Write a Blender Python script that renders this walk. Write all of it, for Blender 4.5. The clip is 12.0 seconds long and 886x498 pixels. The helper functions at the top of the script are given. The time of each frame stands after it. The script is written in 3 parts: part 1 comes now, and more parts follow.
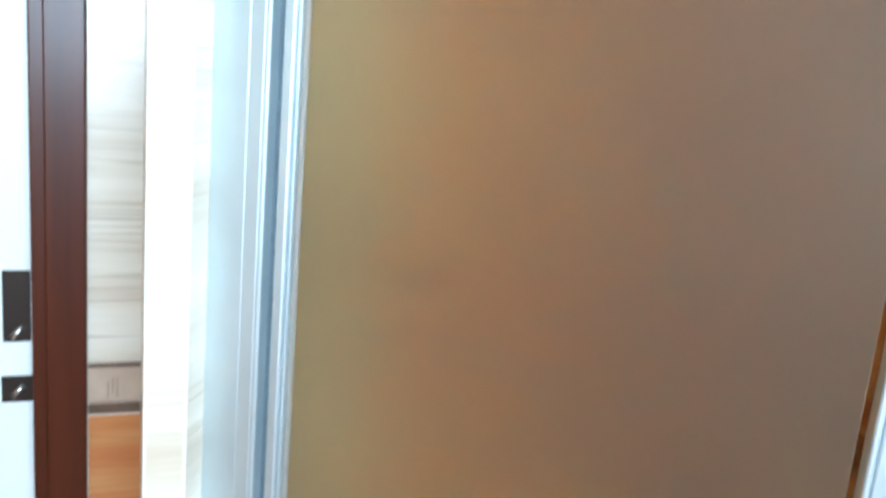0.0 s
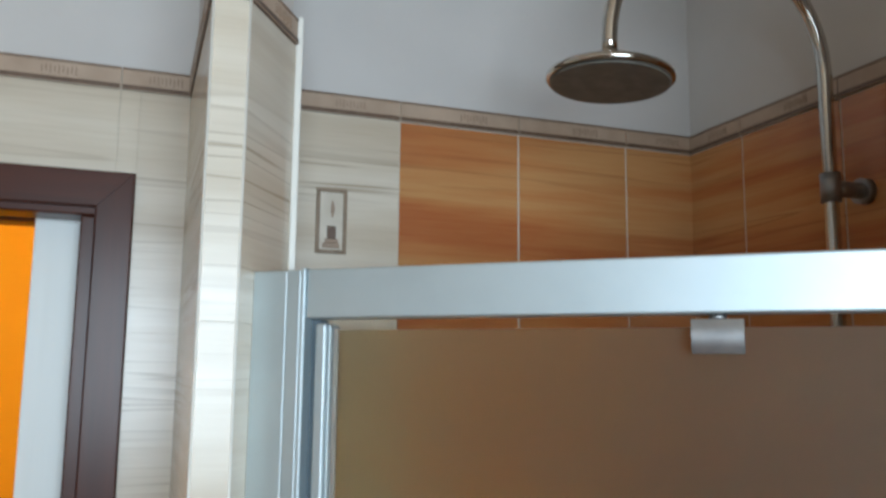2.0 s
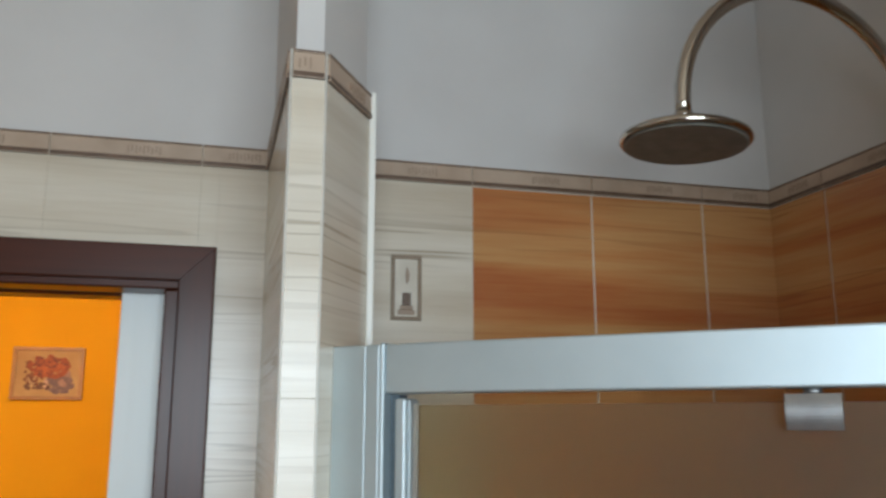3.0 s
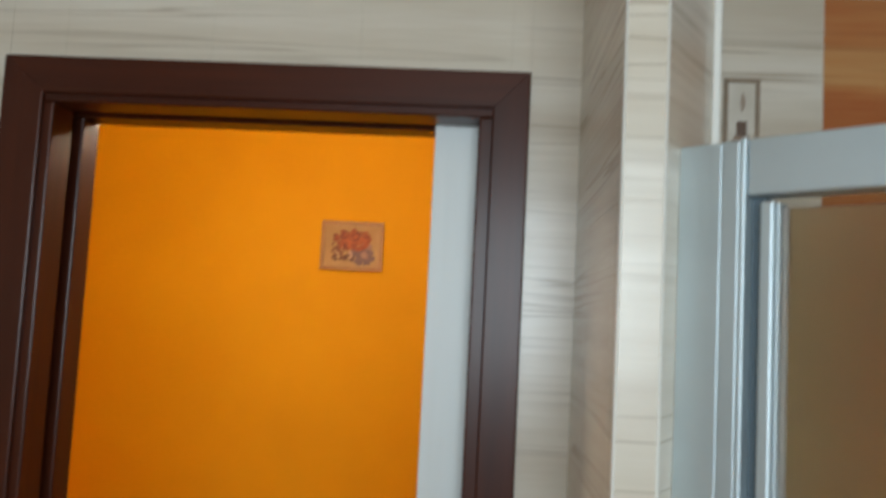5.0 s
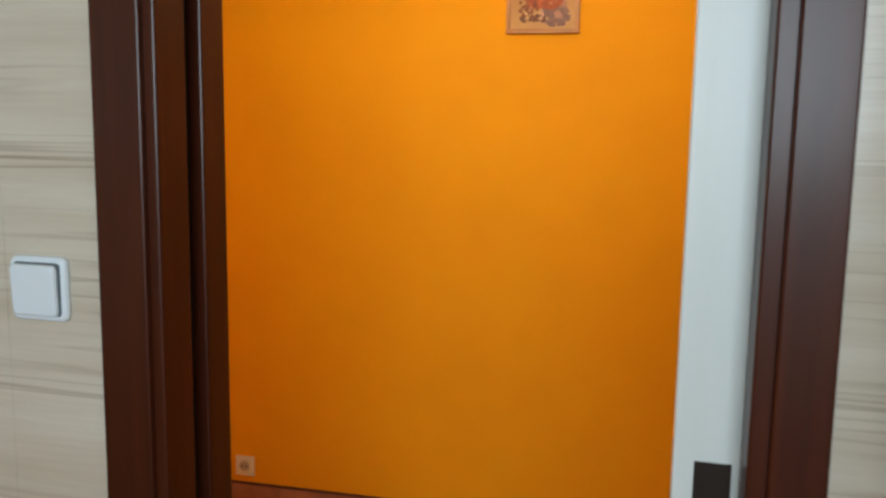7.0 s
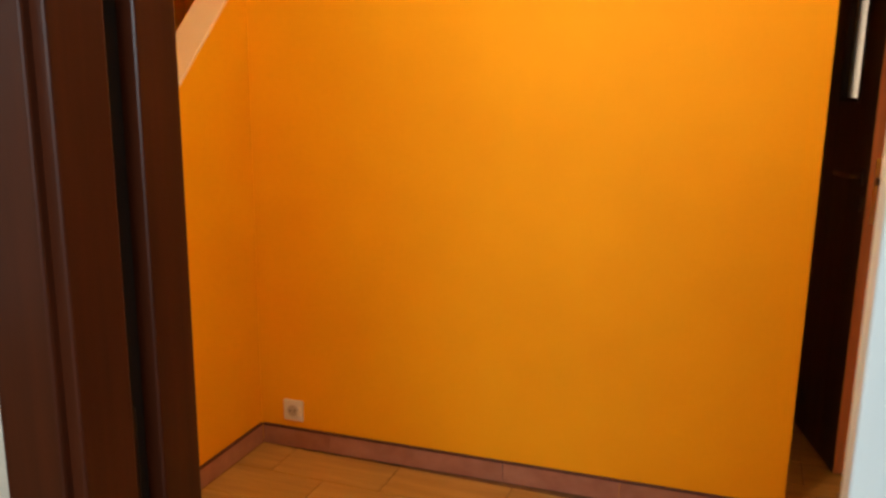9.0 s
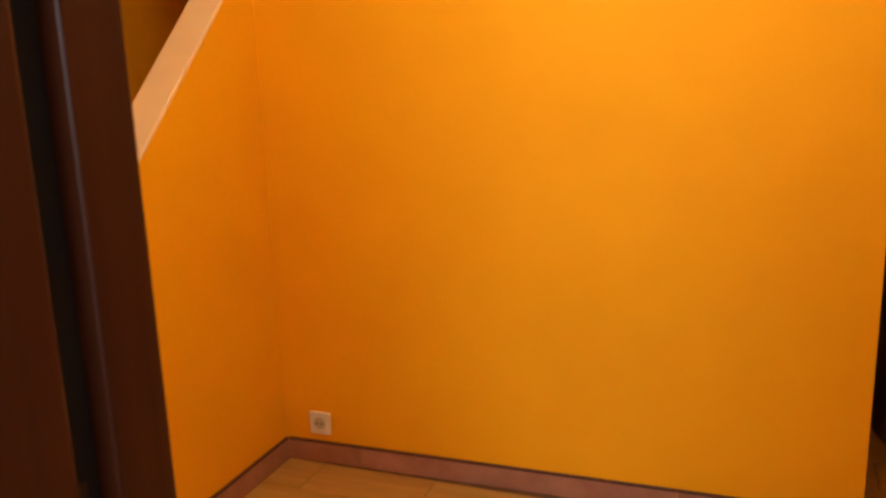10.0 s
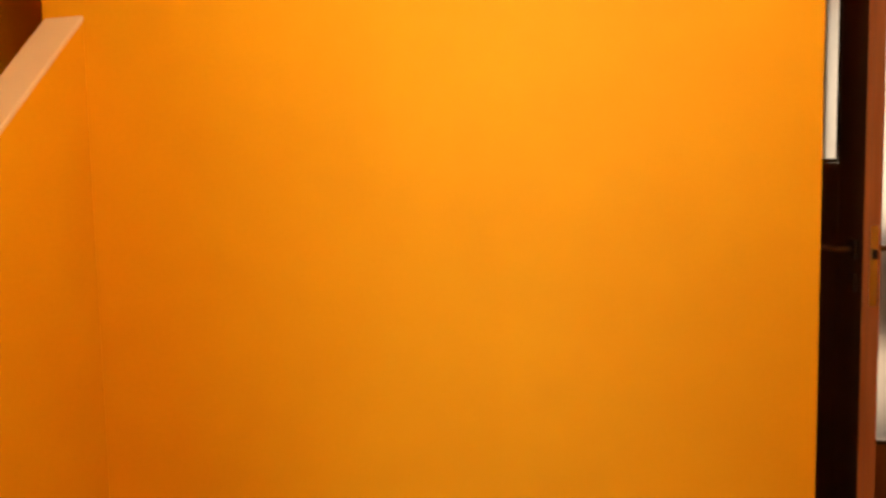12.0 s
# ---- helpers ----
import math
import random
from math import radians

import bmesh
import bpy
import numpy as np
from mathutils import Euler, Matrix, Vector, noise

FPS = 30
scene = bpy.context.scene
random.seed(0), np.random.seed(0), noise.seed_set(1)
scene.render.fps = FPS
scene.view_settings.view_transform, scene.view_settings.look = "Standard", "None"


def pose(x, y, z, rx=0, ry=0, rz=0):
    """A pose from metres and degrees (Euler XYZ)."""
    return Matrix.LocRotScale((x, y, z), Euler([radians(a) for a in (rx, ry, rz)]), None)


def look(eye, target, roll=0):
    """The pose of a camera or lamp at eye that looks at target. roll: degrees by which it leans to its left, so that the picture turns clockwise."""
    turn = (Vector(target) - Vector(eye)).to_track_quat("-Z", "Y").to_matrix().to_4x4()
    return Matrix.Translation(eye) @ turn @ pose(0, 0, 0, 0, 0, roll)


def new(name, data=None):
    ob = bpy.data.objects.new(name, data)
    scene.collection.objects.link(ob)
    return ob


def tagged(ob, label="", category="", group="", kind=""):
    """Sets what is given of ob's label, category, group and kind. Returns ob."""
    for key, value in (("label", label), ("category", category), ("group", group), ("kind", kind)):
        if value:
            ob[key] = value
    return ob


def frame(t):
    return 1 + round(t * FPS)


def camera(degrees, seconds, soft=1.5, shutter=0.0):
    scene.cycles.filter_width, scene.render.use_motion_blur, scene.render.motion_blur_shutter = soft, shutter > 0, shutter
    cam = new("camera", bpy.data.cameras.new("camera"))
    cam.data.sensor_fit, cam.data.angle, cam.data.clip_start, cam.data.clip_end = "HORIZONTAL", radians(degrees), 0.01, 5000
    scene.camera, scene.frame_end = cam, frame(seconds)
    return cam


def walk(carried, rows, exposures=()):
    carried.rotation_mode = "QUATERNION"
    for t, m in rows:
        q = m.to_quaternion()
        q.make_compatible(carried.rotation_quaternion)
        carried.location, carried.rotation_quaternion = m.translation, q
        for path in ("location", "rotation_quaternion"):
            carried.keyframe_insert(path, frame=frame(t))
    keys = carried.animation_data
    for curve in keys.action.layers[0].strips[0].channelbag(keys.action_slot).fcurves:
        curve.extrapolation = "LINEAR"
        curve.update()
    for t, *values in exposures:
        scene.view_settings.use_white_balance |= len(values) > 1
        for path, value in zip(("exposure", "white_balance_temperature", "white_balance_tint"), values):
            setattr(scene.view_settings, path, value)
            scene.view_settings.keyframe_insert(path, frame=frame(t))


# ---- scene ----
cam = camera(55.7, 12.0, soft=2.6, shutter=0.5)
PATH = [
    (0, (0.037, -1.402, 1.489), (0.729, 0.429, 1.078), 5.0),
    (0.5, (0.020, -1.414, 1.560), (0.774, 0.428, 1.359), 5.3),
    (0.7, (0.002, -1.429, 1.621), (0.757, 0.419, 1.493), 4.3),
    (1, (0.000, -1.434, 1.682), (0.726, 0.429, 1.635), 3.6),
    (1.5, (-0.011, -1.457, 1.722), (0.713, 0.402, 1.851), 1.3),
    (2, (-0.018, -1.475, 1.744), (0.66, 0.385, 2.027), 0.6),
    (2.5, (-0.015, -1.476, 1.762), (0.588, 0.395, 2.132), -0.5),
    (2.7, (-0.019, -1.478, 1.778), (0.555, 0.398, 2.17), -0.5),
    (4.3, (-0.077, -1.406, 1.717), (0.062, 0.555, 2.085), 2.3),
    (4.5, (-0.089, -1.397, 1.716), (0.001, 0.574, 2.045), 2.2),
    (5, (-0.091, -1.333, 1.658), (-0.194, 0.657, 1.829), 2.9),
    (5.5, (-0.104, -1.284, 1.62), (-0.323, 0.704, 1.628), 2.3),
    (6, (-0.13, -1.188, 1.525), (-0.452, 0.782, 1.411), 1.9),
    (6.5, (-0.17, -1.067, 1.503), (-0.583, 0.88, 1.301), 1.6),
    (6.9, (-0.219, -0.953, 1.493), (-0.685, 0.973, 1.224), 0.5),
    (7, (-0.216, -0.922, 1.492), (-0.71, 0.997, 1.221), 0.9),
    (8.8, (-0.265, -0.596, 1.444), (-0.889, 1.258, 1.03), 0.7),
    (9, (-0.277, -0.557, 1.43), (-0.934, 1.281, 0.996), 0.7),
    (9.5, (-0.317, -0.461, 1.426), (-1.032, 1.345, 0.949), 0.2),
    (10, (-0.366, -0.355, 1.388), (-1.081, 1.459, 0.941), -1.9),
    (10.5, (-0.406, -0.255, 1.403), (-0.999, 1.614, 1.004), -2.6),
    (11, (-0.422, -0.166, 1.359), (-0.902, 1.745, 1.015), -1.2),
    (11.5, (-0.415, -0.06, 1.318), (-0.842, 1.873, 1.038), -0.6),
    (12, (-0.414, 0.035, 1.305), (-0.918, 1.962, 1.124), -1.1),
]
EXPOSURES = ((0.0, 0.82, 5650, 10), (0.5, 0.52, 5600, 10), (1.0, 0.12, 5600, 10), (1.5, -0.23, 5950, 12), (2.0, -0.44, 6250, 14), (2.5, -0.57, 6450, 15), (4.5, -0.73, 6600, 14),
             (5.5, -0.77, 6550, 13), (7.0, -0.46, 6450, 11), (8.8, -0.10, 6450, 10), (9.5, -0.08, 6450, 9), (10.5, 0.02, 6500, 10), (12.0, 0.04, 6500, 10))
walk(cam, [(t, look(eye, target, roll)) for t, eye, target, roll in PATH], EXPOSURES)

# ---- world and lamps ----
world = bpy.data.worlds.new("sky")
scene.world = world
world.use_nodes = True
wn = world.node_tree.nodes
sky = wn.new("ShaderNodeTexSky")
sky.sky_type, sky.sun_disc = "NISHITA", False
sky.sun_elevation, sky.sun_rotation = radians(38), radians(140)
wn["Background"].inputs["Strength"].default_value = 0.12
world.node_tree.links.new(sky.outputs["Color"], wn["Background"].inputs["Color"])


def lamp(name, kind, energy, color, m, size=0.1, size_y=None):
    data = bpy.data.lights.new(name, kind)
    data.energy, data.color = energy, color
    if kind == "AREA":
        data.shape, data.size, data.size_y = "RECTANGLE", size, size_y or size
    elif kind == "SUN":
        data.angle = size
    else:
        data.shadow_soft_size = size
    ob = new(name, data)
    ob.matrix_world = m
    return ob


lamp("sun", "SUN", 2.5, (1.0, 0.95, 0.88), look((-4, -8, 7), (0, 0, 0)), radians(0.5))
# daylight entering by the bathroom window and by the glazed front door, and an added fill light for the hall
lamp("window_daylight", "AREA", 60, (0.73, 0.91, 1.0), look((0.02, -2.66, 1.81), (0.1, 0, 1.7)), 1.1, 0.8)
lamp("front_door_daylight", "AREA", 5.4, (1.0, 0.78, 0.56), look((0.32, 4.1, 1.15), (0.32, 0, 1.1)), 0.9, 1.9)
lamp("hall_lamp_light", "POINT", 106, (1.0, 0.84, 0.60), pose(-0.62, 0.65, 2.26), 0.10)

# ---- materials ----


def material(name, rough=0.5, metal=0.0, color=(0.8, 0.8, 0.8)):
    mat = bpy.data.materials.new(name)
    mat.use_nodes = True
    b = mat.node_tree.nodes["Principled BSDF"]
    b.inputs["Base Color"].default_value = (*color, 1)
    b.inputs["Roughness"].default_value, b.inputs["Metallic"].default_value = rough, metal
    return mat, mat.node_tree.nodes, mat.node_tree.links, b


def coords(n, l, scale, vary=True):
    """Object coordinates, stretched by scale, moved by a random step for each object."""
    tc, mp = n.new("ShaderNodeTexCoord"), n.new("ShaderNodeMapping")
    mp.inputs["Scale"].default_value = scale
    l.new(tc.outputs["Object"], mp.inputs["Vector"])
    if not vary:
        return mp.outputs["Vector"]
    info, mul, add = n.new("ShaderNodeObjectInfo"), n.new("ShaderNodeMath"), n.new("ShaderNodeVectorMath")
    mul.operation, mul.inputs[1].default_value = "MULTIPLY", 60
    l.new(info.outputs["Random"], mul.inputs[0])
    l.new(mp.outputs["Vector"], add.inputs[0])
    l.new(mul.outputs[0], add.inputs[1])
    return add.outputs[0]


def placed(n, l, scale):
    """World coordinates, stretched by scale, so that a pattern runs on from tile to tile."""
    g, mp = n.new("ShaderNodeNewGeometry"), n.new("ShaderNodeMapping")
    mp.inputs["Scale"].default_value = scale
    l.new(g.outputs["Position"], mp.inputs["Vector"])
    return mp.outputs["Vector"]


def noise_of(n, l, vec, scale, detail=4, rough=0.55):
    t = n.new("ShaderNodeTexNoise")
    t.inputs["Scale"].default_value, t.inputs["Detail"].default_value, t.inputs["Roughness"].default_value = scale, detail, rough
    l.new(vec, t.inputs["Vector"])
    return t.outputs["Fac"]


def ramp(n, l, fac, *stops):
    r = n.new("ShaderNodeValToRGB")
    while len(r.color_ramp.elements) < len(stops):
        r.color_ramp.elements.new(0.5)
    for e, (p, c) in zip(r.color_ramp.elements, stops):
        e.position, e.color = p, (*c, 1) if len(c) == 3 else c
    l.new(fac, r.inputs["Fac"])
    return r.outputs["Color"]


def blend(n, l, fac, a, b, mode="MIX"):
    m = n.new("ShaderNodeMix")
    m.data_type, m.blend_type = "RGBA", mode
    for i, v in ((0, fac), (6, a), (7, b)):
        if isinstance(v, (int, float)):
            m.inputs[i].default_value = v
        elif isinstance(v, tuple):
            m.inputs[i].default_value = (*v, 1)
        else:
            l.new(v, m.inputs[i])
    return m.outputs[2]


def bump(n, l, b, height, strength, distance):
    k = n.new("ShaderNodeBump")
    k.inputs["Strength"].default_value, k.inputs["Distance"].default_value = strength, distance
    l.new(height, k.inputs["Height"])
    l.new(k.outputs["Normal"], b.inputs["Normal"])


def veined_tile(name, light, mid, dark, vein, rough, strength, bands, lo, hi):
    """Glazed tile with level, uneven, travertine-like bands and thin wavy dark veins that run on from tile to tile."""
    mat, n, l, b = material(name, rough)
    broad = ramp(n, l, noise_of(n, l, placed(n, l, (0.8, 0.8, bands)), 1.0, 4, 0.5), (lo, dark), (0.5, mid), (hi, light))
    field = noise_of(n, l, placed(n, l, (0.65, 0.65, 27)), 0.8, 3, 0.45)
    black, full = (0, 0, 0), (1, 1, 1)
    lines = ramp(n, l, field, (0.385, black), (0.40, full), (0.415, black), (0.520, black), (0.532, (0.8, 0.8, 0.8)), (0.57, (0.12, 0.12, 0.12)),
                 (0.625, black), (0.638, full), (0.66, (0.2, 0.2, 0.2)), (0.70, black))
    gate = ramp(n, l, noise_of(n, l, placed(n, l, (1.0, 1.0, 8)), 1.0, 1), (0.42, black), (0.60, (strength, strength, strength)))
    mask = blend(n, l, 1.0, lines, gate, "MULTIPLY")
    grain = noise_of(n, l, placed(n, l, (9, 9, 160)), 1.0, 3, 0.6)
    toned = blend(n, l, 0.20, broad, ramp(n, l, grain, (0.3, dark), (0.7, light)))
    l.new(blend(n, l, mask, toned, vein), b.inputs["Base Color"])
    bump(n, l, b, grain, 0.05, 0.0006)
    return mat


def speckled(name, a, b_, scale, rough, strength=0.15, distance=0.001, metal=0.0, grain=180):
    mat, n, l, b = material(name, rough, metal)
    v = coords(n, l, (1, 1, 1))
    l.new(ramp(n, l, noise_of(n, l, v, scale, 5), (0.35, a), (0.68, b_)), b.inputs["Base Color"])
    bump(n, l, b, noise_of(n, l, v, grain, 4), strength, distance)
    return mat


def wood(name, a, b_, rough, axis_scale=(30, 30, 1.6), coat=0.0):
    mat, n, l, b = material(name, rough)
    v = coords(n, l, axis_scale)
    f = noise_of(n, l, v, 1.2, 6, 0.6)
    l.new(ramp(n, l, f, (0.3, a), (0.7, b_)), b.inputs["Base Color"])
    b.inputs["Coat Weight"].default_value, b.inputs["Coat Roughness"].default_value = coat, 0.25
    bump(n, l, b, f, 0.1, 0.0006)
    return mat


BEIGE = veined_tile("beige_veined_tile", (0.725, 0.665, 0.57), (0.645, 0.575, 0.47), (0.535, 0.45, 0.345), (0.27, 0.19, 0.115), 0.24, 0.66, 13, 0.32, 0.64)
AMBER = veined_tile("amber_veined_tile", (0.555, 0.29, 0.112), (0.50, 0.205, 0.072), (0.40, 0.115, 0.036), (0.24, 0.07, 0.025), 0.22, 0.5, 14, 0.38, 0.59)
FRIEZE = speckled("frieze_clay_tile", (0.40, 0.29, 0.21), (0.48, 0.36, 0.27), 14, 0.4)
FRIEZE_COMB = speckled("frieze_comb_relief", (0.29, 0.20, 0.14), (0.36, 0.26, 0.19), 40, 0.45)
FRIEZE_DARK = speckled("frieze_dark_band", (0.10, 0.056, 0.034), (0.15, 0.09, 0.058), 18, 0.4)
GROUT = speckled("pale_grout", (0.54, 0.48, 0.39), (0.62, 0.56, 0.47), 20, 0.9)
TRIM = material("ivory_trim", 0.35, 0, (0.78, 0.76, 0.70))[0]
WHITE = speckled("white_wall_paint", (0.60, 0.575, 0.555), (0.65, 0.625, 0.605), 3, 0.85, 0.25, 0.001, 0, 240)
# ceiling out of view: cream chosen to bounce warm light onto the upper walls
WARM_BOUNCE = speckled("warm_bounce_ceiling", (0.66, 0.53, 0.40), (0.70, 0.57, 0.44), 3, 0.85, 0.25, 0.001, 0, 240)
ORANGE = speckled("orange_wall_paint", (0.80, 0.365, 0.003), (0.85, 0.40, 0.004), 2.2, 0.7, 0.35, 0.0012, 0, 210)
ORANGE.node_tree.nodes["Principled BSDF"].inputs["Specular IOR Level"].default_value = 0.2
PEACH = speckled("peach_cap_paint", (0.86, 0.62, 0.34), (0.90, 0.68, 0.40), 5, 0.55)
MAHOGANY = wood("mahogany_stained_wood", (0.040, 0.0078, 0.0023), (0.072, 0.0145, 0.0042), 0.40)
MAHOGANY_FLAT = wood("mahogany_stained_wood_level", (0.040, 0.0078, 0.0023), (0.072, 0.0145, 0.0042), 0.40, (1.6, 30, 30))
for dark_wood in (MAHOGANY, MAHOGANY_FLAT):
    dark_wood.node_tree.nodes["Principled BSDF"].inputs["Specular IOR Level"].default_value = 0.2
    dark_wood.node_tree.nodes["Principled BSDF"].inputs["Coat Weight"].default_value = 0.24
    dark_wood.node_tree.nodes["Principled BSDF"].inputs["Coat Roughness"].default_value = 0.23
# near-black: painted shade in the jamb groove, also glazing beads and socket contacts
SHADOW_GAP = material("black_shade_and_bead", 0.8, 0, (0.012, 0.008, 0.007))[0]
LEAF_WHITE = wood("white_lacquered_door", (0.73, 0.765, 0.75), (0.78, 0.815, 0.80), 0.42, (26, 26, 1.2))
ALU = speckled("matt_aluminium", (0.57, 0.65, 0.68), (0.64, 0.72, 0.75), 6, 0.52, 0.03, 0.0005, 0.85)
CHROME = material("polished_chrome", 0.12, 1.0, (0.56, 0.53, 0.49))[0]
NOZZLE = speckled("grey_nozzle_plate", (0.11, 0.098, 0.08), (0.16, 0.145, 0.12), 40, 0.5)
CLAMP = speckled("satin_dark_steel", (0.28, 0.275, 0.275), (0.36, 0.355, 0.35), 30, 0.50, 0.05, 0.0005, 1.0)
# shower door seal, and the painted shadow line round the switch rocker
RUBBER_AND_SHADE = material("grey_seal_and_shade", 0.6, 0, (0.10, 0.13, 0.15))[0]
PLASTIC = material("white_switch_plastic", 0.30, 0, (0.80, 0.87, 0.94))[0]
IVORY = material("ivory_socket_plastic", 0.35, 0, (0.78, 0.72, 0.60))[0]
DARK = material("dark_bronze_metal", 0.35, 0.6, (0.045, 0.035, 0.03))[0]
STEEL = material("brushed_steel", 0.28, 1.0, (0.62, 0.61, 0.58))[0]
LEVER = material("dull_bronze_lever", 0.4, 0.8, (0.20, 0.13, 0.085))[0]
PLANK = wood("honey_wood_floor_tile", (0.34, 0.18, 0.035), (0.50, 0.285, 0.065), 0.42, (2.2, 22, 22))
SKIRT = speckled("rosy_brown_skirting_tile", (0.30, 0.125, 0.075), (0.40, 0.19, 0.12), 12, 0.45)
SKIRT_CAP = speckled("dark_skirting_edge", (0.07, 0.018, 0.012), (0.11, 0.03, 0.02), 30, 0.5)
BATH_FLOOR = speckled("brown_floor_tile", (0.20, 0.12, 0.07), (0.28, 0.18, 0.11), 6, 0.35)
DOOR_EDGE = wood("reddish_door_edge_wood", (0.34, 0.115, 0.042), (0.46, 0.175, 0.07), 0.42)
DARK_LEAF = wood("dark_walnut_door_face", (0.022, 0.012, 0.006), (0.045, 0.024, 0.012), 0.42)
BROWN_PANEL = wood("brown_door_panel", (0.25, 0.105, 0.05), (0.34, 0.15, 0.075), 0.45)


def frosted(name, color, rough, clear=1.0, ior=1.18):
    mat, n, l, b = material(name, rough, 0, color)
    b.inputs["Transmission Weight"].default_value, b.inputs["IOR"].default_value = clear, ior
    bump(n, l, b, noise_of(n, l, coords(n, l, (1, 1, 1), False), 420, 3), 0.25, 0.0006)
    return mat


BRONZE_GLASS = frosted("frosted_bronze_glass", (0.78, 0.69, 0.49), 0.60, 0.98, 1.30)
CLEAR_SEAL = frosted("clear_plastic_seal", (0.80, 0.80, 0.76), 0.35, 0.8, 1.3)
# peach tint stands for the orange hall reflected in the front door's pane
HALL_TINT_GLASS = frosted("frosted_glass_hall_tint", (1.0, 0.86, 0.70), 0.85)
MILK_GLASS = frosted("frosted_door_glass", (0.92, 0.92, 0.90), 0.85)


def glowing(name, color, strength):
    mat, n, l, b = material(name, 0.4, 0, color)
    b.inputs["Emission Color"].default_value, b.inputs["Emission Strength"].default_value = (*color, 1), strength
    return mat


GLOBE = glowing("lit_opal_globe", (1.0, 0.85, 0.62), 6.0)

# ---- building helpers ----


def slab(bm, x0, x1, y0, y1, z0, z1, bevel=0.0, mat=0):
    """A box added to bm, its edges rounded if bevel is given."""
    made = bmesh.ops.create_cube(bm, size=1, matrix=Matrix.Translation(((x0 + x1) / 2, (y0 + y1) / 2, (z0 + z1) / 2)) @ Matrix.Diagonal((x1 - x0, y1 - y0, z1 - z0, 1)))
    faces = list({f for v in made["verts"] for f in v.link_faces})
    for f in faces:
        f.material_index = mat
    if bevel:
        bmesh.ops.bevel(bm, geom=list({e for f in faces for e in f.edges}), offset=bevel, segments=2, affect="EDGES", profile=0.5)


def prism(bm, outline, z0, z1, mat=0):
    """An upright prism over an outline in plan."""
    low = [bm.verts.new((x, y, z0)) for x, y in outline]
    top = [bm.verts.new((x, y, z1)) for x, y in outline]
    n = len(outline)
    made = [bm.faces.new(low[::-1]), bm.faces.new(top)]
    made += [bm.faces.new((low[i], low[(i + 1) % n], top[(i + 1) % n], top[i])) for i in range(n)]
    for f in made:
        f.material_index = mat
    bmesh.ops.recalc_face_normals(bm, faces=made)


def rod(bm, a, b, r, r2=None, seg=20, mat=0):
    """A round bar from a to b."""
    a, b = Vector(a), Vector(b)
    m = Matrix.Translation((a + b) / 2) @ (b - a).to_track_quat("Z", "Y").to_matrix().to_4x4()
    made = bmesh.ops.create_cone(bm, cap_ends=True, segments=seg, radius1=r, radius2=r if r2 is None else r2, depth=(b - a).length, matrix=m)
    for f in {f for v in made["verts"] for f in v.link_faces}:
        f.smooth, f.material_index = len(f.verts) == 4, mat


def tube(bm, points, r, seg=14):
    """A round pipe along a line of points."""
    rings = []
    for i, p in enumerate(points):
        d = (Vector(points[min(i + 1, len(points) - 1)]) - Vector(points[max(i - 1, 0)])).normalized()
        q = d.to_track_quat("Z", "Y").to_matrix()
        side = q @ Vector((1, 0, 0))
        if rings:
            side = (last - d * last.dot(d)).normalized()
        last, other = side, d.cross(side)
        rings.append([bm.verts.new(Vector(p) + r * (math.cos(k * math.tau / seg) * side + math.sin(k * math.tau / seg) * other)) for k in range(seg)])
    for one, two in zip(rings, rings[1:]):
        for k in range(seg):
            bm.faces.new((one[k], one[(k + 1) % seg], two[(k + 1) % seg], two[k])).smooth = True
    bm.faces.new(rings[0][::-1])
    bm.faces.new(rings[-1])


def lathe(bm, profile, centre, seg=40, mat=0):
    """A turned body: (radius, height) pairs round an upright axis."""
    rings = []
    for r, z in profile:
        rings.append([bm.verts.new((centre[0] + r * math.cos(k * math.tau / seg), centre[1] + r * math.sin(k * math.tau / seg), centre[2] + z)) for k in range(seg)])
    for one, two in zip(rings, rings[1:]):
        for k in range(seg):
            f = bm.faces.new((one[k], one[(k + 1) % seg], two[(k + 1) % seg], two[k]))
            f.smooth, f.material_index = True, mat
    bm.faces.new(rings[0][::-1]).material_index = mat
    bm.faces.new(rings[-1]).material_index = mat


def mesh_of(name, bm, *mats):
    me = bpy.data.meshes.new(name)
    bm.normal_update()
    bm.to_mesh(me)
    bm.free()
    for m in mats:
        me.materials.append(m)
    return me


def part(name, bm, mats, parent=None, label="", at=None):
    """Links a bmesh as one mesh object, under a parent if there is one."""
    ob = new(name, mesh_of(name, bm, *(mats if isinstance(mats, tuple) else (mats,))))
    ob.parent = parent
    if at is not None:
        ob.matrix_basis = at
    return tagged(ob, label)


def boxpart(name, dims, mat, parent=None, label="", bevel=0.0, at=None):
    bm = bmesh.new()
    slab(bm, *dims, bevel)
    return part(name, bm, mat, parent, label, at)


def structure(ob, label, category):
    return tagged(ob, label, category, kind="structure")


def thing(name, at, label, category, group=""):
    ob = new(name)
    ob.matrix_basis = at
    return tagged(ob, label, category, group)


# ---- the plan, in metres ----
WALL_T = 0.143                      # door wall, from y = 0 to y = WALL_T
ROOM_W, ROOM_E, ROOM_S = -1.75, 1.088, -2.75
CEIL = 2.78
OPEN_L, OPEN_R, OPEN_T = -0.855, -0.065, 2.03
FRIEZE_LO, FRIEZE_HI = 2.205, 2.244
BORDER_LO, BORDER_HI = 0.891, 0.981
PIER = [(0.0565, 0.0), (0.0565, -0.434), (0.0925, -0.434), (0.172, -0.305), (0.172, 0.0)]
HALL_N, HALL_W, HALL_E = 2.032, -1.932, -0.066
NORTH = pose(HALL_W, HALL_N, 0, 0, 0, 1.4)  # the north wall stands slightly out of square; x along it, facing -y
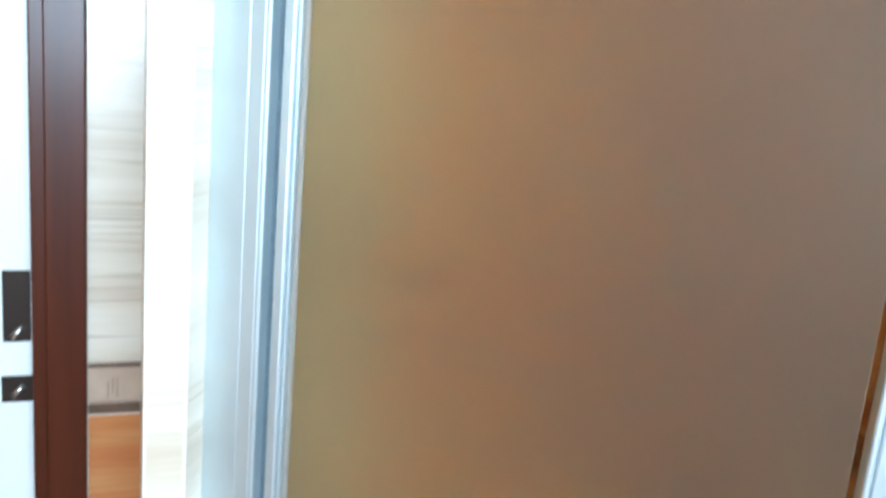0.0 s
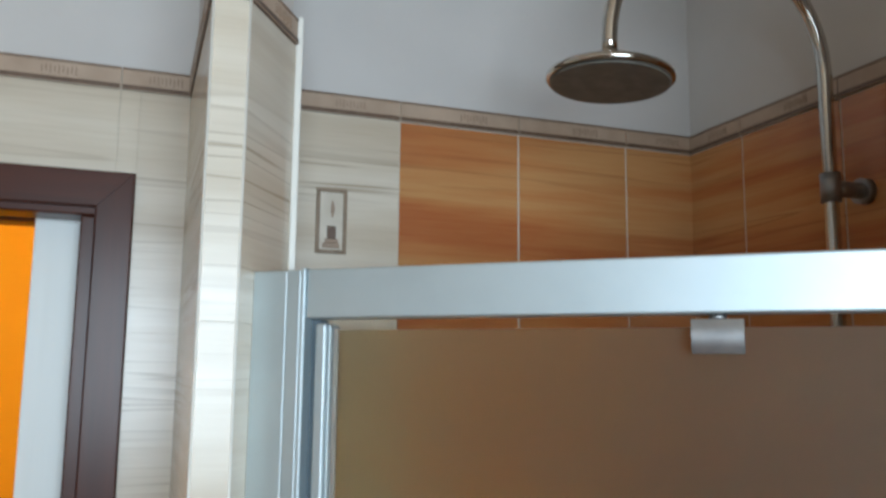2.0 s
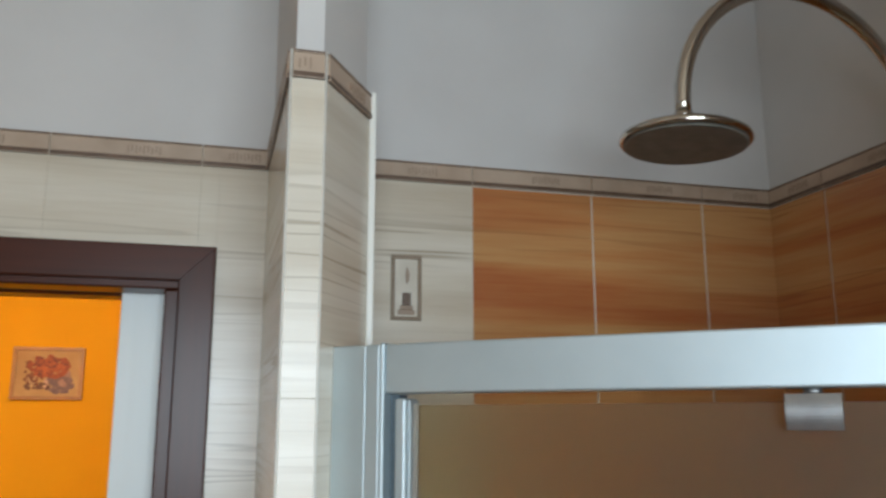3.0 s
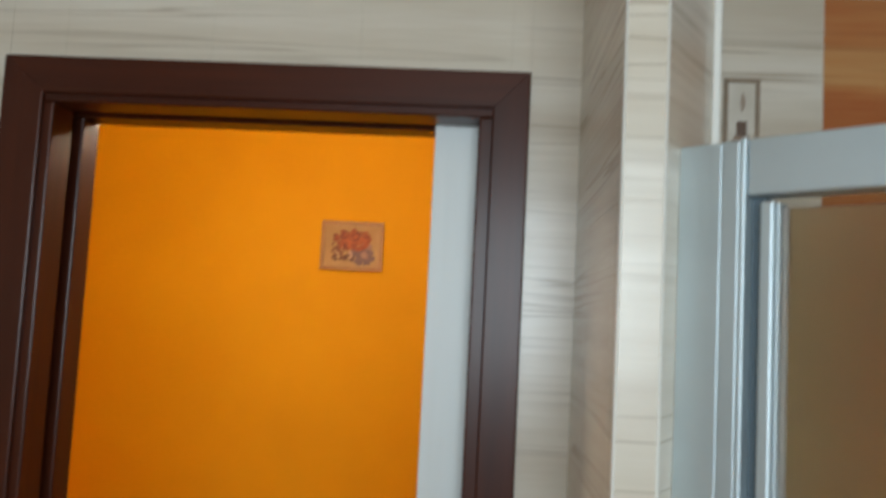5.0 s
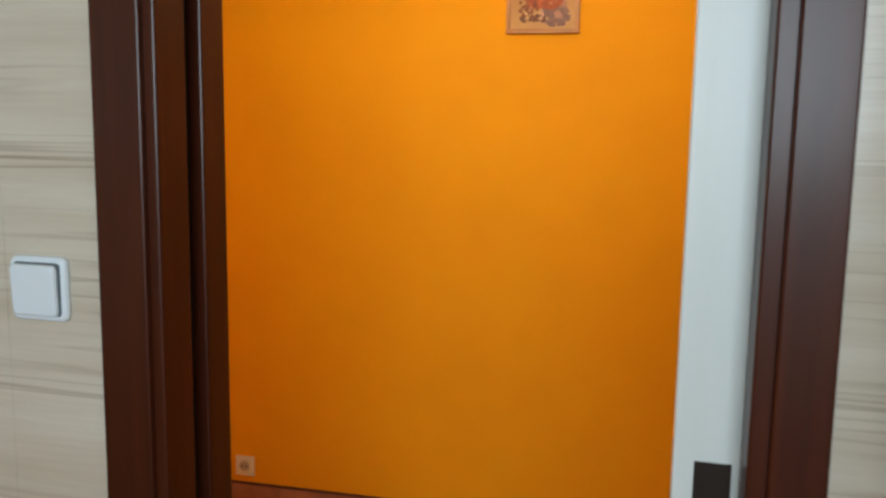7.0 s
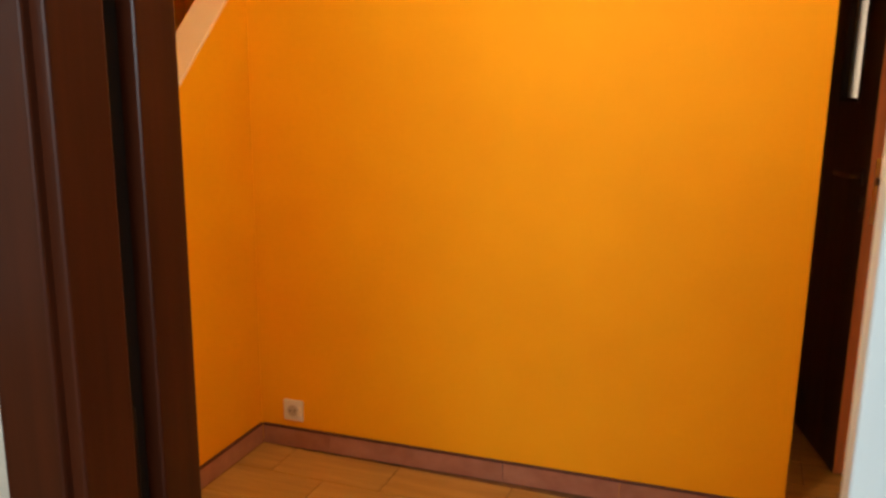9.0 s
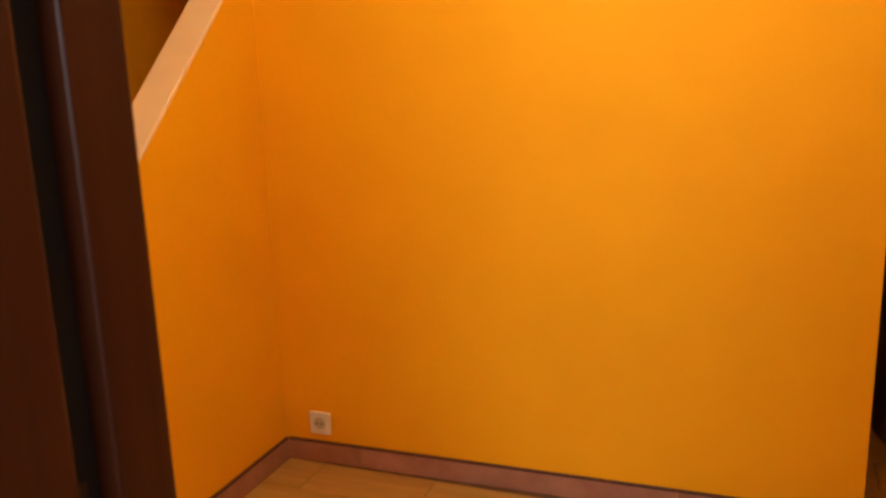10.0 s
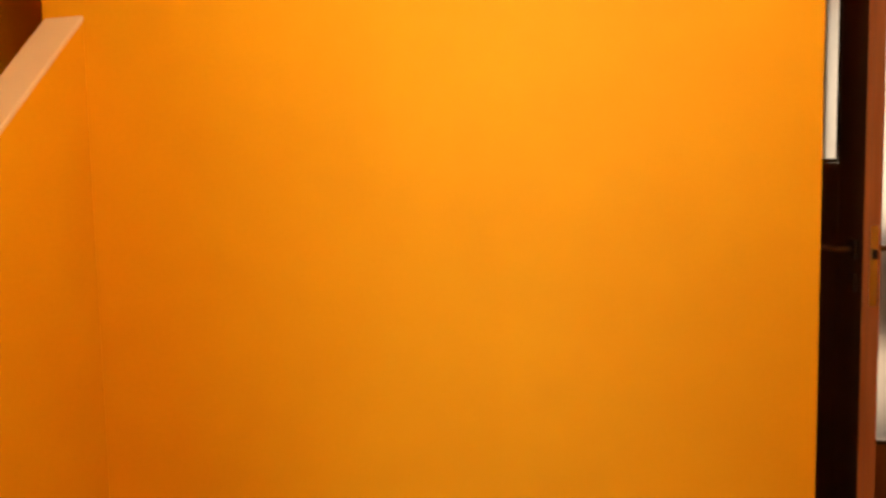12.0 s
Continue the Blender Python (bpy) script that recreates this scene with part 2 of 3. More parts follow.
NORTH_L = (HALL_E - HALL_W) / math.cos(radians(1.4))
TILE_W = 0.246

# floors and ceilings
structure(boxpart("floor", (ROOM_W - 0.1, ROOM_E + 0.1, ROOM_S - 0.1, 0.06, -0.1, 0.0), BATH_FLOOR), "brown tiled bathroom floor", "floor")
bm = bmesh.new()
slab(bm, ROOM_W - 0.1, ROOM_E + 0.1, ROOM_S - 0.1, WALL_T, CEIL, CEIL + 0.1)
structure(part("ceiling", bm, WARM_BOUNCE), "unseen bathroom ceiling, cream to throw warm light on the walls", "ceiling")
structure(boxpart("floor_hall", (-3.3, 2.2, 0.06, 3.6, -0.1, -0.006), speckled("brown_floor_grout", (0.16, 0.075, 0.03), (0.22, 0.11, 0.045), 20, 0.9)), "hall floor of honey wood-look tiles", "floor")
bm = bmesh.new()
slab(bm, -3.3, 2.2, WALL_T, 3.6, CEIL, CEIL + 0.1)
structure(part("ceiling_hall", bm, WHITE), "white painted hall ceiling", "ceiling")

# door wall: solid beside and above the door, two skins where the door slides into it
bm = bmesh.new()
slab(bm, ROOM_W - 0.1, OPEN_L, 0.0, WALL_T - 0.004, 0, CEIL)
slab(bm, OPEN_L, OPEN_R, 0.0, WALL_T - 0.004, OPEN_T, CEIL)
slab(bm, OPEN_R, 0.85, 0.0, 0.045, 0, CEIL)
slab(bm, OPEN_R, 0.85, 0.100, WALL_T - 0.004, 0, CEIL)
slab(bm, 0.85, ROOM_E + 0.1, 0.0, WALL_T - 0.004, 0, CEIL)
wall_n = structure(part("wall_north", bm, WHITE), "white plastered wall, tiled below, with the door opening", "wall")
bm = bmesh.new()
slab(bm, -3.3, OPEN_L, WALL_T - 0.004, WALL_T, 0, CEIL)
slab(bm, OPEN_L, OPEN_R, WALL_T - 0.004, WALL_T, OPEN_T, CEIL)
slab(bm, OPEN_R, 2.2, WALL_T - 0.004, WALL_T, 0, CEIL)
structure(part("wall_hall_south", bm, ORANGE), "orange painted hall wall round the bathroom door", "wall")
wall_e = structure(boxpart("wall_east", (ROOM_E, ROOM_E + 0.1, ROOM_S - 0.1, 0.0, 0, CEIL), WHITE), "white plastered shower wall, tiled below", "wall")
structure(boxpart("wall_west", (ROOM_W - 0.1, ROOM_W, ROOM_S - 0.1, 0.0, 0, CEIL), WHITE), "white plastered bathroom wall", "wall")
bm = bmesh.new()
slab(bm, ROOM_W, -0.55, ROOM_S - 0.1, ROOM_S, 0, CEIL)
slab(bm, 0.59, ROOM_E, ROOM_S - 0.1, ROOM_S, 0, CEIL)
slab(bm, -0.55, 0.59, ROOM_S - 0.1, ROOM_S, 0, 1.39)
slab(bm, -0.55, 0.59, ROOM_S - 0.1, ROOM_S, 2.23, CEIL)
structure(part("wall_south", bm, WHITE), "white plastered bathroom wall with the window", "wall")
bm = bmesh.new()
prism(bm, PIER, 0, CEIL)
wall_p = structure(part("wall_pier", bm, WHITE), "short white wall pier beside the shower, tiled below", "wall")
bm = bmesh.new()
prism(bm, [(ROOM_E + b, -(ROOM_E - a)) for a, b in PIER], 0, CEIL)
wall_q = structure(part("wall_pier_east", bm, WHITE), "short white wall pier at the shower's far side", "wall")

# hall walls
bm = bmesh.new()
slab(bm, -0.123, NORTH_L, 0, 0.12, 0, CEIL)
structure(part("wall_hall_north", bm, ORANGE, None, "", NORTH), "plain orange painted hall wall", "wall")
PAR = ((0.6, 0.338), (2.032, 1.748))   # slope of the stair parapet: (y, z) of its low and high ends
bm = bmesh.new()
outline = [(WALL_T, 0), (HALL_N, 0), (HALL_N, PAR[1][1] - 0.012), (PAR[0][0], PAR[0][1] - 0.012), (WALL_T, PAR[0][1] - 0.012)]
lo = [bm.verts.new((HALL_W, y, z)) for y, z in outline]
hi = [bm.verts.new((HALL_W - 0.12, y, z)) for y, z in outline]
bm.faces.new(lo), bm.faces.new(hi[::-1])
for i in range(5):
    bm.faces.new((lo[i], hi[i], hi[(i + 1) % 5], lo[(i + 1) % 5]))
bmesh.ops.recalc_face_normals(bm, faces=bm.faces)
par_wall = structure(part("wall_stair_parapet", bm, ORANGE), "orange sloping stair parapet wall", "wall")
bm = bmesh.new()
run = math.hypot(PAR[1][0] - PAR[0][0], PAR[1][1] - PAR[0][1])
slab(bm, -0.06, 0.063, 0, run, -0.012, 0.0, 0.003)
tilt = math.degrees(math.atan2(PAR[1][1] - PAR[0][1], PAR[1][0] - PAR[0][0]))
part("parapet_cap", bm, PEACH, par_wall, "pale peach painted sloping cap", pose(HALL_W - 0.06, PAR[0][0], PAR[0][1], tilt, 0, 0))
structure(boxpart("wall_stairwell", (-3.3, -3.2, WALL_T, 3.6, 0, CEIL), ORANGE), "orange stairwell wall in shade", "wall")
bm = bmesh.new()
slab(bm, -3.2, -0.16, 3.41, 3.53, 0, CEIL)
slab(bm, 0.80, 2.2, 3.41, 3.53, 0, CEIL)
slab(bm, -0.16, 0.80, 3.41, 3.53, 2.06, CEIL)
structure(part("wall_hall_far", bm, ORANGE), "orange far hall wall round the front door", "wall")
structure(boxpart("wall_hall_east", (2.2, 2.3, WALL_T, 3.6, 0, CEIL), ORANGE), "orange end wall of the hall", "wall")

# ---- bathroom window behind the walker ----
win = structure(new("window_1"), "white framed bathroom window with frosted glass", "window")
win.matrix_basis = pose(0.02, ROOM_S - 0.06, 1.81)
for dims in ((-0.57, 0.57, -0.03, 0.03, -0.42, -0.36), (-0.57, 0.57, -0.03, 0.03, 0.36, 0.42), (-0.57, -0.51, -0.03, 0.03, -0.359, 0.359), (0.51, 0.57, -0.03, 0.03, -0.359, 0.359)):
    boxpart("window_frame", dims, PLASTIC, win, "", 0.004)
pane = boxpart("pane", (-0.509, 0.509, -0.008, 0.008, -0.359, 0.359), MILK_GLASS, win)
pane.visible_shadow = False

# ---- bathroom door: mahogany frame and white sliding leaf ----
door = structure(new("door_1"), "mahogany framed doorway with a half-open white sliding door", "door")


def board(name, dims, mat=MAHOGANY, label="", bevel=0.003):
    return boxpart(name, dims, mat, door, label, bevel)


def mitred(name, outline, y0, y1, mat):
    """A board with a given outline in the wall's plane, its long edges eased."""
    bm = bmesh.new()
    a = [bm.verts.new((x, y0, z)) for x, z in outline]
    b = [bm.verts.new((x, y1, z)) for x, z in outline]
    bm.faces.new(a), bm.faces.new(b[::-1])
    for i in range(4):
        bm.faces.new((a[i], b[i], b[(i + 1) % 4], a[(i + 1) % 4]))
    bmesh.ops.recalc_face_normals(bm, faces=bm.faces)
    bmesh.ops.bevel(bm, geom=[e for e in bm.edges if abs(e.verts[0].co.y - y0) < 1e-6 and abs(e.verts[1].co.y - y0) < 1e-6 and abs(abs(e.verts[0].co.x - e.verts[1].co.x) - abs(e.verts[0].co.z - e.verts[1].co.z)) > 0.1], offset=0.003, segments=2, affect="EDGES", profile=0.5)
    return part(name, bm, mat, door)


A_L0, A_L1, A_R0, A_R1, A_T0, A_T1 = -0.896, -0.827, -0.091, -0.032, 1.999, 2.06
for side, y0, y1 in (("front", -0.022, -0.001), ("back", WALL_T + 0.001, WALL_T + 0.02)):
    g = 0.0004  # mitred corners
    mitred("architrave", [(A_L0, 0.001), (A_L1, 0.001), (A_L1, A_T0 - g), (A_L0, A_T1 - g)], y0, y1, MAHOGANY)
    mitred("architrave", [(A_R0, 0.001), (A_R1, 0.001), (A_R1, A_T1 - g), (A_R0, A_T0 - g)], y0, y1, MAHOGANY)
    mitred("architrave", [(A_L0 + g, A_T1), (A_L1 + g, A_T0), (A_R0 - g, A_T0), (A_R1 - g, A_T1)], y0, y1, MAHOGANY_FLAT)
# linings in two strips with the groove for the leaf between them
for y0, y1 in ((-0.012, 0.056), (0.094, WALL_T + 0.012)):
    board("lining", (OPEN_L + 0.001, -0.812, y0, y1, 0.001, 1.985), MAHOGANY)
    board("lining", (OPEN_L + 0.001, OPEN_R - 0.001, y0, y1, 1.986, OPEN_T - 0.001), MAHOGANY_FLAT)
# strip at the groove's bottom, its deep shade put in as colour
board("seal", (OPEN_L + 0.001, -0.832, 0.0565, 0.0935, 0.001, 1.985), SHADOW_GAP, "near-black strip for the shade in the groove", 0)
board("lining", (-0.112, OPEN_R - 0.001, -0.012, 0.054, 0.001, 1.985), MAHOGANY)
board("lining", (-0.112, OPEN_R - 0.001, 0.104, WALL_T + 0.012, 0.001, 1.985), MAHOGANY)
board("strike_plate", (-0.8315, -0.828, 0.064, 0.078, 0.87, 1.09), DARK, "dark strike plate in the groove", 0.001)
leaf = board("door_leaf", (-0.186, 0.60, 0.060, 0.098, 0.008, 1.990), LEAF_WHITE, "white lacquered sliding leaf", 0.002)
# recessed pull and lock on the leaf
PULL = (-0.162, -0.120)
bm = bmesh.new()
for d in ((PULL[0], PULL[1], 0.0585, 0.0601, 0.998, 1.119), (PULL[0] - 0.004, PULL[1] + 0.001, 0.0585, 0.0601, 0.893, 0.939)):
    slab(bm, *d, 0.0006)
part("recessed_pull", bm, DARK, leaf, "dark bronze pull and lock plates")
bm = bmesh.new()
for z in (1.006, 0.904):
    rod(bm, (-0.150, 0.0575, z), (-0.132, 0.0575, z + 0.018), 0.005, seg=12)
part("thumb_latch", bm, STEEL, leaf, "bright steel thumb latch")

# ---- light switch by the door ----
sw = thing("light_switch", pose(-0.9915, 0.0, 1.285), "white plastic light switch on the beige tiles", "light switch")


def rounded(half, r, y0, y1, ease):
    """A square plate with rounded corners and eased front edge, facing -y."""
    bm = bmesh.new()
    pts = [(sx * (half - r) + r * math.cos(q), sz * (half - r) + r * math.sin(q)) for k, (sx, sz) in enumerate(((1, 1), (-1, 1), (-1, -1), (1, -1))) for q in (math.pi / 2 * (k + i / 5) for i in range(6))]
    rings = [[bm.verts.new((x * f, y, z * f)) for x, z in pts] for y, f in ((y1, 1.0), (y0 + ease, 1.0), (y0 + ease * 0.3, 1 - 0.35 * ease / half), (y0, 1 - ease / half))]
    n = len(pts)
    for one, two in zip(rings, rings[1:]):
        for i in range(n):
            bm.faces.new((one[i], one[(i + 1) % n], two[(i + 1) % n], two[i])).smooth = True
    bm.faces.new(rings[0]), bm.faces.new(rings[-1])
    bmesh.ops.recalc_face_normals(bm, faces=bm.faces)
    return bm


part("plate", rounded(0.0425, 0.010, -0.0165, -0.0055, 0.004), PLASTIC, sw)
# dark plate that draws the rocker's shadow line in colour
part("gap", rounded(0.0350, 0.006, -0.0176, -0.0160, 0.0004), RUBBER_AND_SHADE, sw, "thin dark plate drawing the shadow line round the rocker")
part("rocker", rounded(0.0338, 0.006, -0.0262, -0.0170, 0.0035), PLASTIC, sw, "", pose(-0.0012, 0, 0, 3.0, 0, 0))

# ---- shower enclosure: diagonal frame between the two piers ----
C0, C1 = Vector((0.173, -0.452, 0)), Vector((0.668, -0.881, 0))
along = (C1 - C0).normalized()
LEN, yaw = (C1 - C0).length, math.degrees(math.atan2(along.y, along.x))
shower = thing("shower_enclosure", pose(C0.x, C0.y, 0, 0, 0, yaw), "aluminium shower enclosure with a frosted bronze glass door", "shower")


def sp(name, dims, mat, label="", bevel=0.0025, parent=None):
    return boxpart(name, dims, mat, parent or shower, label, bevel)


R0, R1 = 1.803, 1.863
sp("rail", (0.007, LEN - 0.011, -0.004, 0.034, R0, R1), ALU, "brushed aluminium top rail")
sp("rail", (0.006, LEN - 0.003, 0.0, 0.034, 0.12, 0.155), ALU)
for s in (0, 1):
    a = (lambda u0, u1: (u0, u1)) if s == 0 else (lambda u0, u1: (LEN - u1, LEN - u0))
    sp("post", (*a(-0.001, 0.006), -0.006, 0.036, 0.12, R1 + 0.002), ALU)
    sp("wall_profile", (*a(-0.022, -0.0015), -0.003, 0.034, 0.12, R1), ALU)
    sp("wall_profile", (*a(-0.073, -0.0225), 0.000, 0.034, 0.12, R1), ALU)
    if s:
        continue
    sp("seal", (*a(0.0065, 0.0195), 0.012, 0.030, 0.156, R0 - 0.001), RUBBER_AND_SHADE, "grey rubber seal", 0)
    sp("stile", (*a(0.020, 0.0345), -0.003, 0.030, 0.156, R0 - 0.006), ALU, "", 0.003)
    sp("stile", (*a(0.0350, 0.0385), 0.002, 0.024, 0.156, R0 - 0.008), ALU, "", 0.001)
    sp("glass_seal", (*a(0.0390, 0.0450), 0.008, 0.018, 0.165, R0 - 0.012), CLEAR_SEAL, "clear plastic glass seal", 0.001)
sp("door_glass", (0.0455, LEN - 0.016, 0.010, 0.016, 0.165, R0 - 0.014), BRONZE_GLASS, "frosted bronze glass door", 0)
# barrel-shaped clamp that holds the glass under the rail
bm = bmesh.new()
ring = [(-0.0050 - 0.005 * math.sin(math.pi * k / 10), R0 - 0.0410 + 0.0350 * k / 10) for k in range(11)] + [(0.030, R0 - 0.006), (0.030, R0 - 0.0410)]
ends = [[bm.verts.new((u, v, z)) for v, z in ring] for u in (0.457, 0.508)]
bm.faces.new(ends[0][::-1]), bm.faces.new(ends[1])
for i in range(len(ring)):
    k = (i + 1) % len(ring)
    bm.faces.new((ends[0][i], ends[0][k], ends[1][k], ends[1][i]))
bmesh.ops.recalc_face_normals(bm, faces=bm.faces)
clamp = part("clamp", bm, CLAMP, shower, "satin steel glass clamp")
bm = bmesh.new()
rod(bm, (0.4825, 0.012, R0 - 0.007), (0.4825, 0.012, R0), 0.009)
part("pivot_pin", bm, CLAMP, clamp)
sp("shower_tray_edge", (-0.05, LEN + 0.05, -0.02, 0.06, 0.001, 0.119), PLASTIC, "white shower tray edge", 0.006)
bm = bmesh.new()
prism(bm, [(0.175, -0.004), (0.175, -0.30), (0.22, -0.46), (0.60, -0.83), (0.75, -0.872), (1.07, -0.872), (1.07, -0.004)], 0.001, 0.05)
tagged(part("shower_tray", bm, PLASTIC), "white shower tray on the bathroom floor", "shower tray")

# ---- shower column with rain head ----
PX, PY, HX = 1.007, -0.46, 0.607
col = thing("shower_column", pose(0, 0, 0), "chrome shower column with a round rain head", "shower")
mid, rad, AZ = (PX + HX) / 2, (PX - HX) / 2, 2.222
pts = [(PX, PY, 0.85 + i * (AZ - 0.85) / 8) for i in range(9)]
pts += [(mid + rad * math.cos(a), PY, AZ + rad * math.sin(a)) for a in (math.pi * k / 24 for k in range(1, 25))]
pts += [(HX, PY, AZ - 0.02)]
bm = bmesh.new()
tube(bm, pts, 0.0115)
part("riser_pipe", bm, CHROME, col)
bm = bmesh.new()
lathe(bm, [(0.013, 0.030), (0.015, 0.018), (0.0145, 0.012), (0.020, 0.006), (0.022, 0.0)], (HX, PY, AZ - 0.046), 28)
part("ball_joint", bm, CHROME, col)
bm = bmesh.new()
lathe(bm, [(0.020, 0.012), (0.079, 0.007), (0.092, 0.0), (0.093, -0.005), (0.089, -0.009)], (0, 0, 0), 56)
part("shower_head", bm, CHROME, col, "", pose(HX, PY, AZ - 0.056, 0, 3, 0))
bm = bmesh.new()
lathe(bm, [(0.085, 0.0), (0.087, -0.002), (0.083, -0.003)], (0, 0, -0.0092), 48)
part("nozzle_plate", bm, NOZZLE, col, "dull grey nozzle plate", pose(HX, PY, AZ - 0.056, 0, 3, 0))
bm = bmesh.new()
rod(bm, (PX - 0.002, PY, 2.035), (ROOM_E - 0.022, PY, 2.035), 0.013, seg=24)
rod(bm, (ROOM_E - 0.022, PY, 2.035), (ROOM_E - 0.007, PY, 2.035), 0.021, seg=28)
rod(bm, (PX, PY, 2.012), (PX, PY, 2.058), 0.016)
part("wall_bracket", bm, CLAMP, col)
bm = bmesh.new()
slab(bm, PX - 0.03, PX + 0.03, PY - 0.12, PY + 0.12, 0.98, 1.03, 0.012)
part("mixer", bm, CHROME, col)

# ---- hall things ----
pic = thing("picture", NORTH @ pose(1.294, -0.001, 1.9445), "small wood-framed picture of red flowers on the orange wall", "picture")
W, H = 0.127, 0.100
FRAME_WOOD = wood("tan_picture_frame", (0.34, 0.145, 0.032), (0.45, 0.21, 0.055), 0.45, (12, 12, 12))
for d in ((-W, W, -0.018, 0, H - 0.014, H), (-W, W, -0.018, 0, -H, -H + 0.014), (-W, -W + 0.014, -0.018, 0, -H + 0.0142, H - 0.0142), (W - 0.014, W, -0.018, 0, -H + 0.0142, H - 0.0142)):
    boxpart("frame", d, FRAME_WOOD, pic, "", 0.002)
boxpart("canvas", (-W + 0.0143, W - 0.0143, -0.010, 0, -H + 0.0143, H - 0.0143), speckled("warm_cream_canvas", (0.42, 0.23, 0.07), (0.53, 0.32, 0.115), 9, 0.6), pic)
rng = random.Random(7)


def blot(bm, x, z, r, y):
    k = 9
    vs = [bm.verts.new((x + r * rng.uniform(0.7, 1.15) * math.cos(i * math.tau / k), y, z + r * rng.uniform(0.7, 1.15) * math.sin(i * math.tau / k))) for i in range(k)]
    f = bmesh.ops.extrude_face_region(bm, geom=[bm.faces.new(vs)])
    bmesh.ops.translate(bm, verts=[v for v in f["geom"] if isinstance(v, bmesh.types.BMVert)], vec=(0, -0.0006, 0))


def blots(name, mat, n, cx, cz, sx, sz, r, y):
    bm = bmesh.new()
    for _ in range(n):
        a, q = rng.uniform(0, math.tau), math.sqrt(rng.random())
        blot(bm, cx + sx * q * math.cos(a), cz + sz * q * math.sin(a), r * rng.uniform(0.6, 1.3), y - rng.uniform(0, 0.0006))
    bmesh.ops.recalc_face_normals(bm, faces=bm.faces)
    part(name, bm, mat, pic)


def paint(name, colour):
    return speckled(name, tuple(c * 0.75 for c in colour), tuple(c * 1.2 for c in colour), 60, 0.6)


blots("vase_shade", paint("slate_violet_paint", (0.20, 0.115, 0.10)), 44, 0.045, -0.042, 0.050, 0.030, 0.012, -0.0102)
blots("vase_shade", paint("dusky_rose_paint", (0.36, 0.19, 0.13)), 20, 0.062, -0.018, 0.028, 0.026, 0.010, -0.0104)
blots("foliage", paint("umber_paint", (0.22, 0.075, 0.022)), 46, -0.048, 0.000, 0.034, 0.050, 0.009, -0.0112)
blots("foliage", paint("dark_foliage_paint", (0.15, 0.06, 0.025)), 26, -0.030, -0.050, 0.045, 0.012, 0.008, -0.0113)
blots("red_paint", paint("brick_red_paint", (0.33, 0.070, 0.014)), 90, 0.002, 0.026, 0.072, 0.040, 0.010, -0.0124)
blots("blossom_highlight", paint("vermilion_paint", (0.44, 0.10, 0.018)), 40, 0.008, 0.022, 0.050, 0.030, 0.008, -0.0140)
blots("petal_shade", paint("russet_paint", (0.21, 0.045, 0.014)), 34, -0.005, 0.030, 0.070, 0.040, 0.005, -0.0146)
blots("pale_touch", paint("pale_straw_paint", (0.62, 0.40, 0.18)), 10, -0.052, -0.030, 0.022, 0.022, 0.004, -0.0150)
blots("pale_touch", paint("pale_rose_paint", (0.60, 0.36, 0.24)), 8, -0.004, -0.030, 0.006, 0.020, 0.005, -0.0150)

sock = thing("wall_socket", NORTH @ pose(0.142, -0.001, 0.148), "ivory wall socket just above the skirting", "socket")
bm = bmesh.new()
slab(bm, -0.040, 0.040, -0.011, 0, -0.041, 0.041, 0.004)
part("plate", bm, IVORY, sock)
# insert in a darker ivory, the recess's shade put into its colour
bm = bmesh.new()
lathe(bm, [(0.022, 0.0), (0.021, -0.004), (0.019, -0.005)], (0, 0, 0), 28)
part("insert", bm, speckled("shaded_socket_insert", (0.50, 0.42, 0.30), (0.56, 0.47, 0.34), 20, 0.5), sock, "", pose(0, -0.0115, 0.002, -90, 0, 0))
bm = bmesh.new()
for x in (-0.0095, 0.0095):
    rod(bm, (x, -0.0172, 0.002), (x, -0.0160, 0.002), 0.0035, seg=10)
part("pin_contact", bm, SHADOW_GAP, sock)

# pendant out of view, added as a body for the hall's fill light
ceil_lamp = thing("ceiling_lamp", pose(-0.62, 0.65, CEIL), "round opal pendant lamp, unseen, added to light the hall", "lamp")
bm = bmesh.new()
lathe(bm, [(0.11, -0.001), (0.11, -0.03), (0.09, -0.035)], (0, 0, 0))
rod(bm, (0, 0, -0.035), (0, 0, -0.465), 0.008)
part("base", bm, STEEL, ceil_lamp)
bm = bmesh.new()
lathe(bm, [(0.015, -0.455), (0.03, -0.46), (0.06, -0.47), (0.075, -0.505), (0.07, -0.54), (0.01, -0.565)], (0, 0, 0))
part("shade", bm, GLOBE, ceil_lamp)

# open hall door: dark leaf with a narrow pane, its edge towards the bathroom
EDGE, away = Vector((0.163, 2.53, 0)), -14.5
hall_door = structure(new("door_2"), "open dark walnut hall door with a narrow glass pane", "door")
hall_door.matrix_basis = pose(EDGE.x, EDGE.y, 0, 0, 0, -away)
DL, DT = 0.87, 0.048


def hd(name, dims, mat, label="", bevel=0.002, parent=None):
    return boxpart(name, dims, mat, parent or hall_door, label, bevel)


# local y runs from the latch edge to the hinge; the face at x = -DT looks into the hall
for d in ((-DT, 0, 0.002, 0.150, 0.01, 1.98), (-DT, 0, 0.331, DL, 0.01, 1.98), (-DT, 0, 0.1505, 0.3305, 0.01, 1.312), (-DT, 0, 0.1505, 0.3305, 1.86, 1.98)):
    hd("leaf_panel", d, DARK_LEAF)
hd("edge_strip", (-DT, 0.0, -0.003, 0.0015, 0.01, 1.98), DOOR_EDGE, "reddish wooden door edge", 0.001)
hd("pane", (-0.026, -0.014, 0.1505, 0.3305, 1.3125, 1.8595), MILK_GLASS, "frosted glass pane")
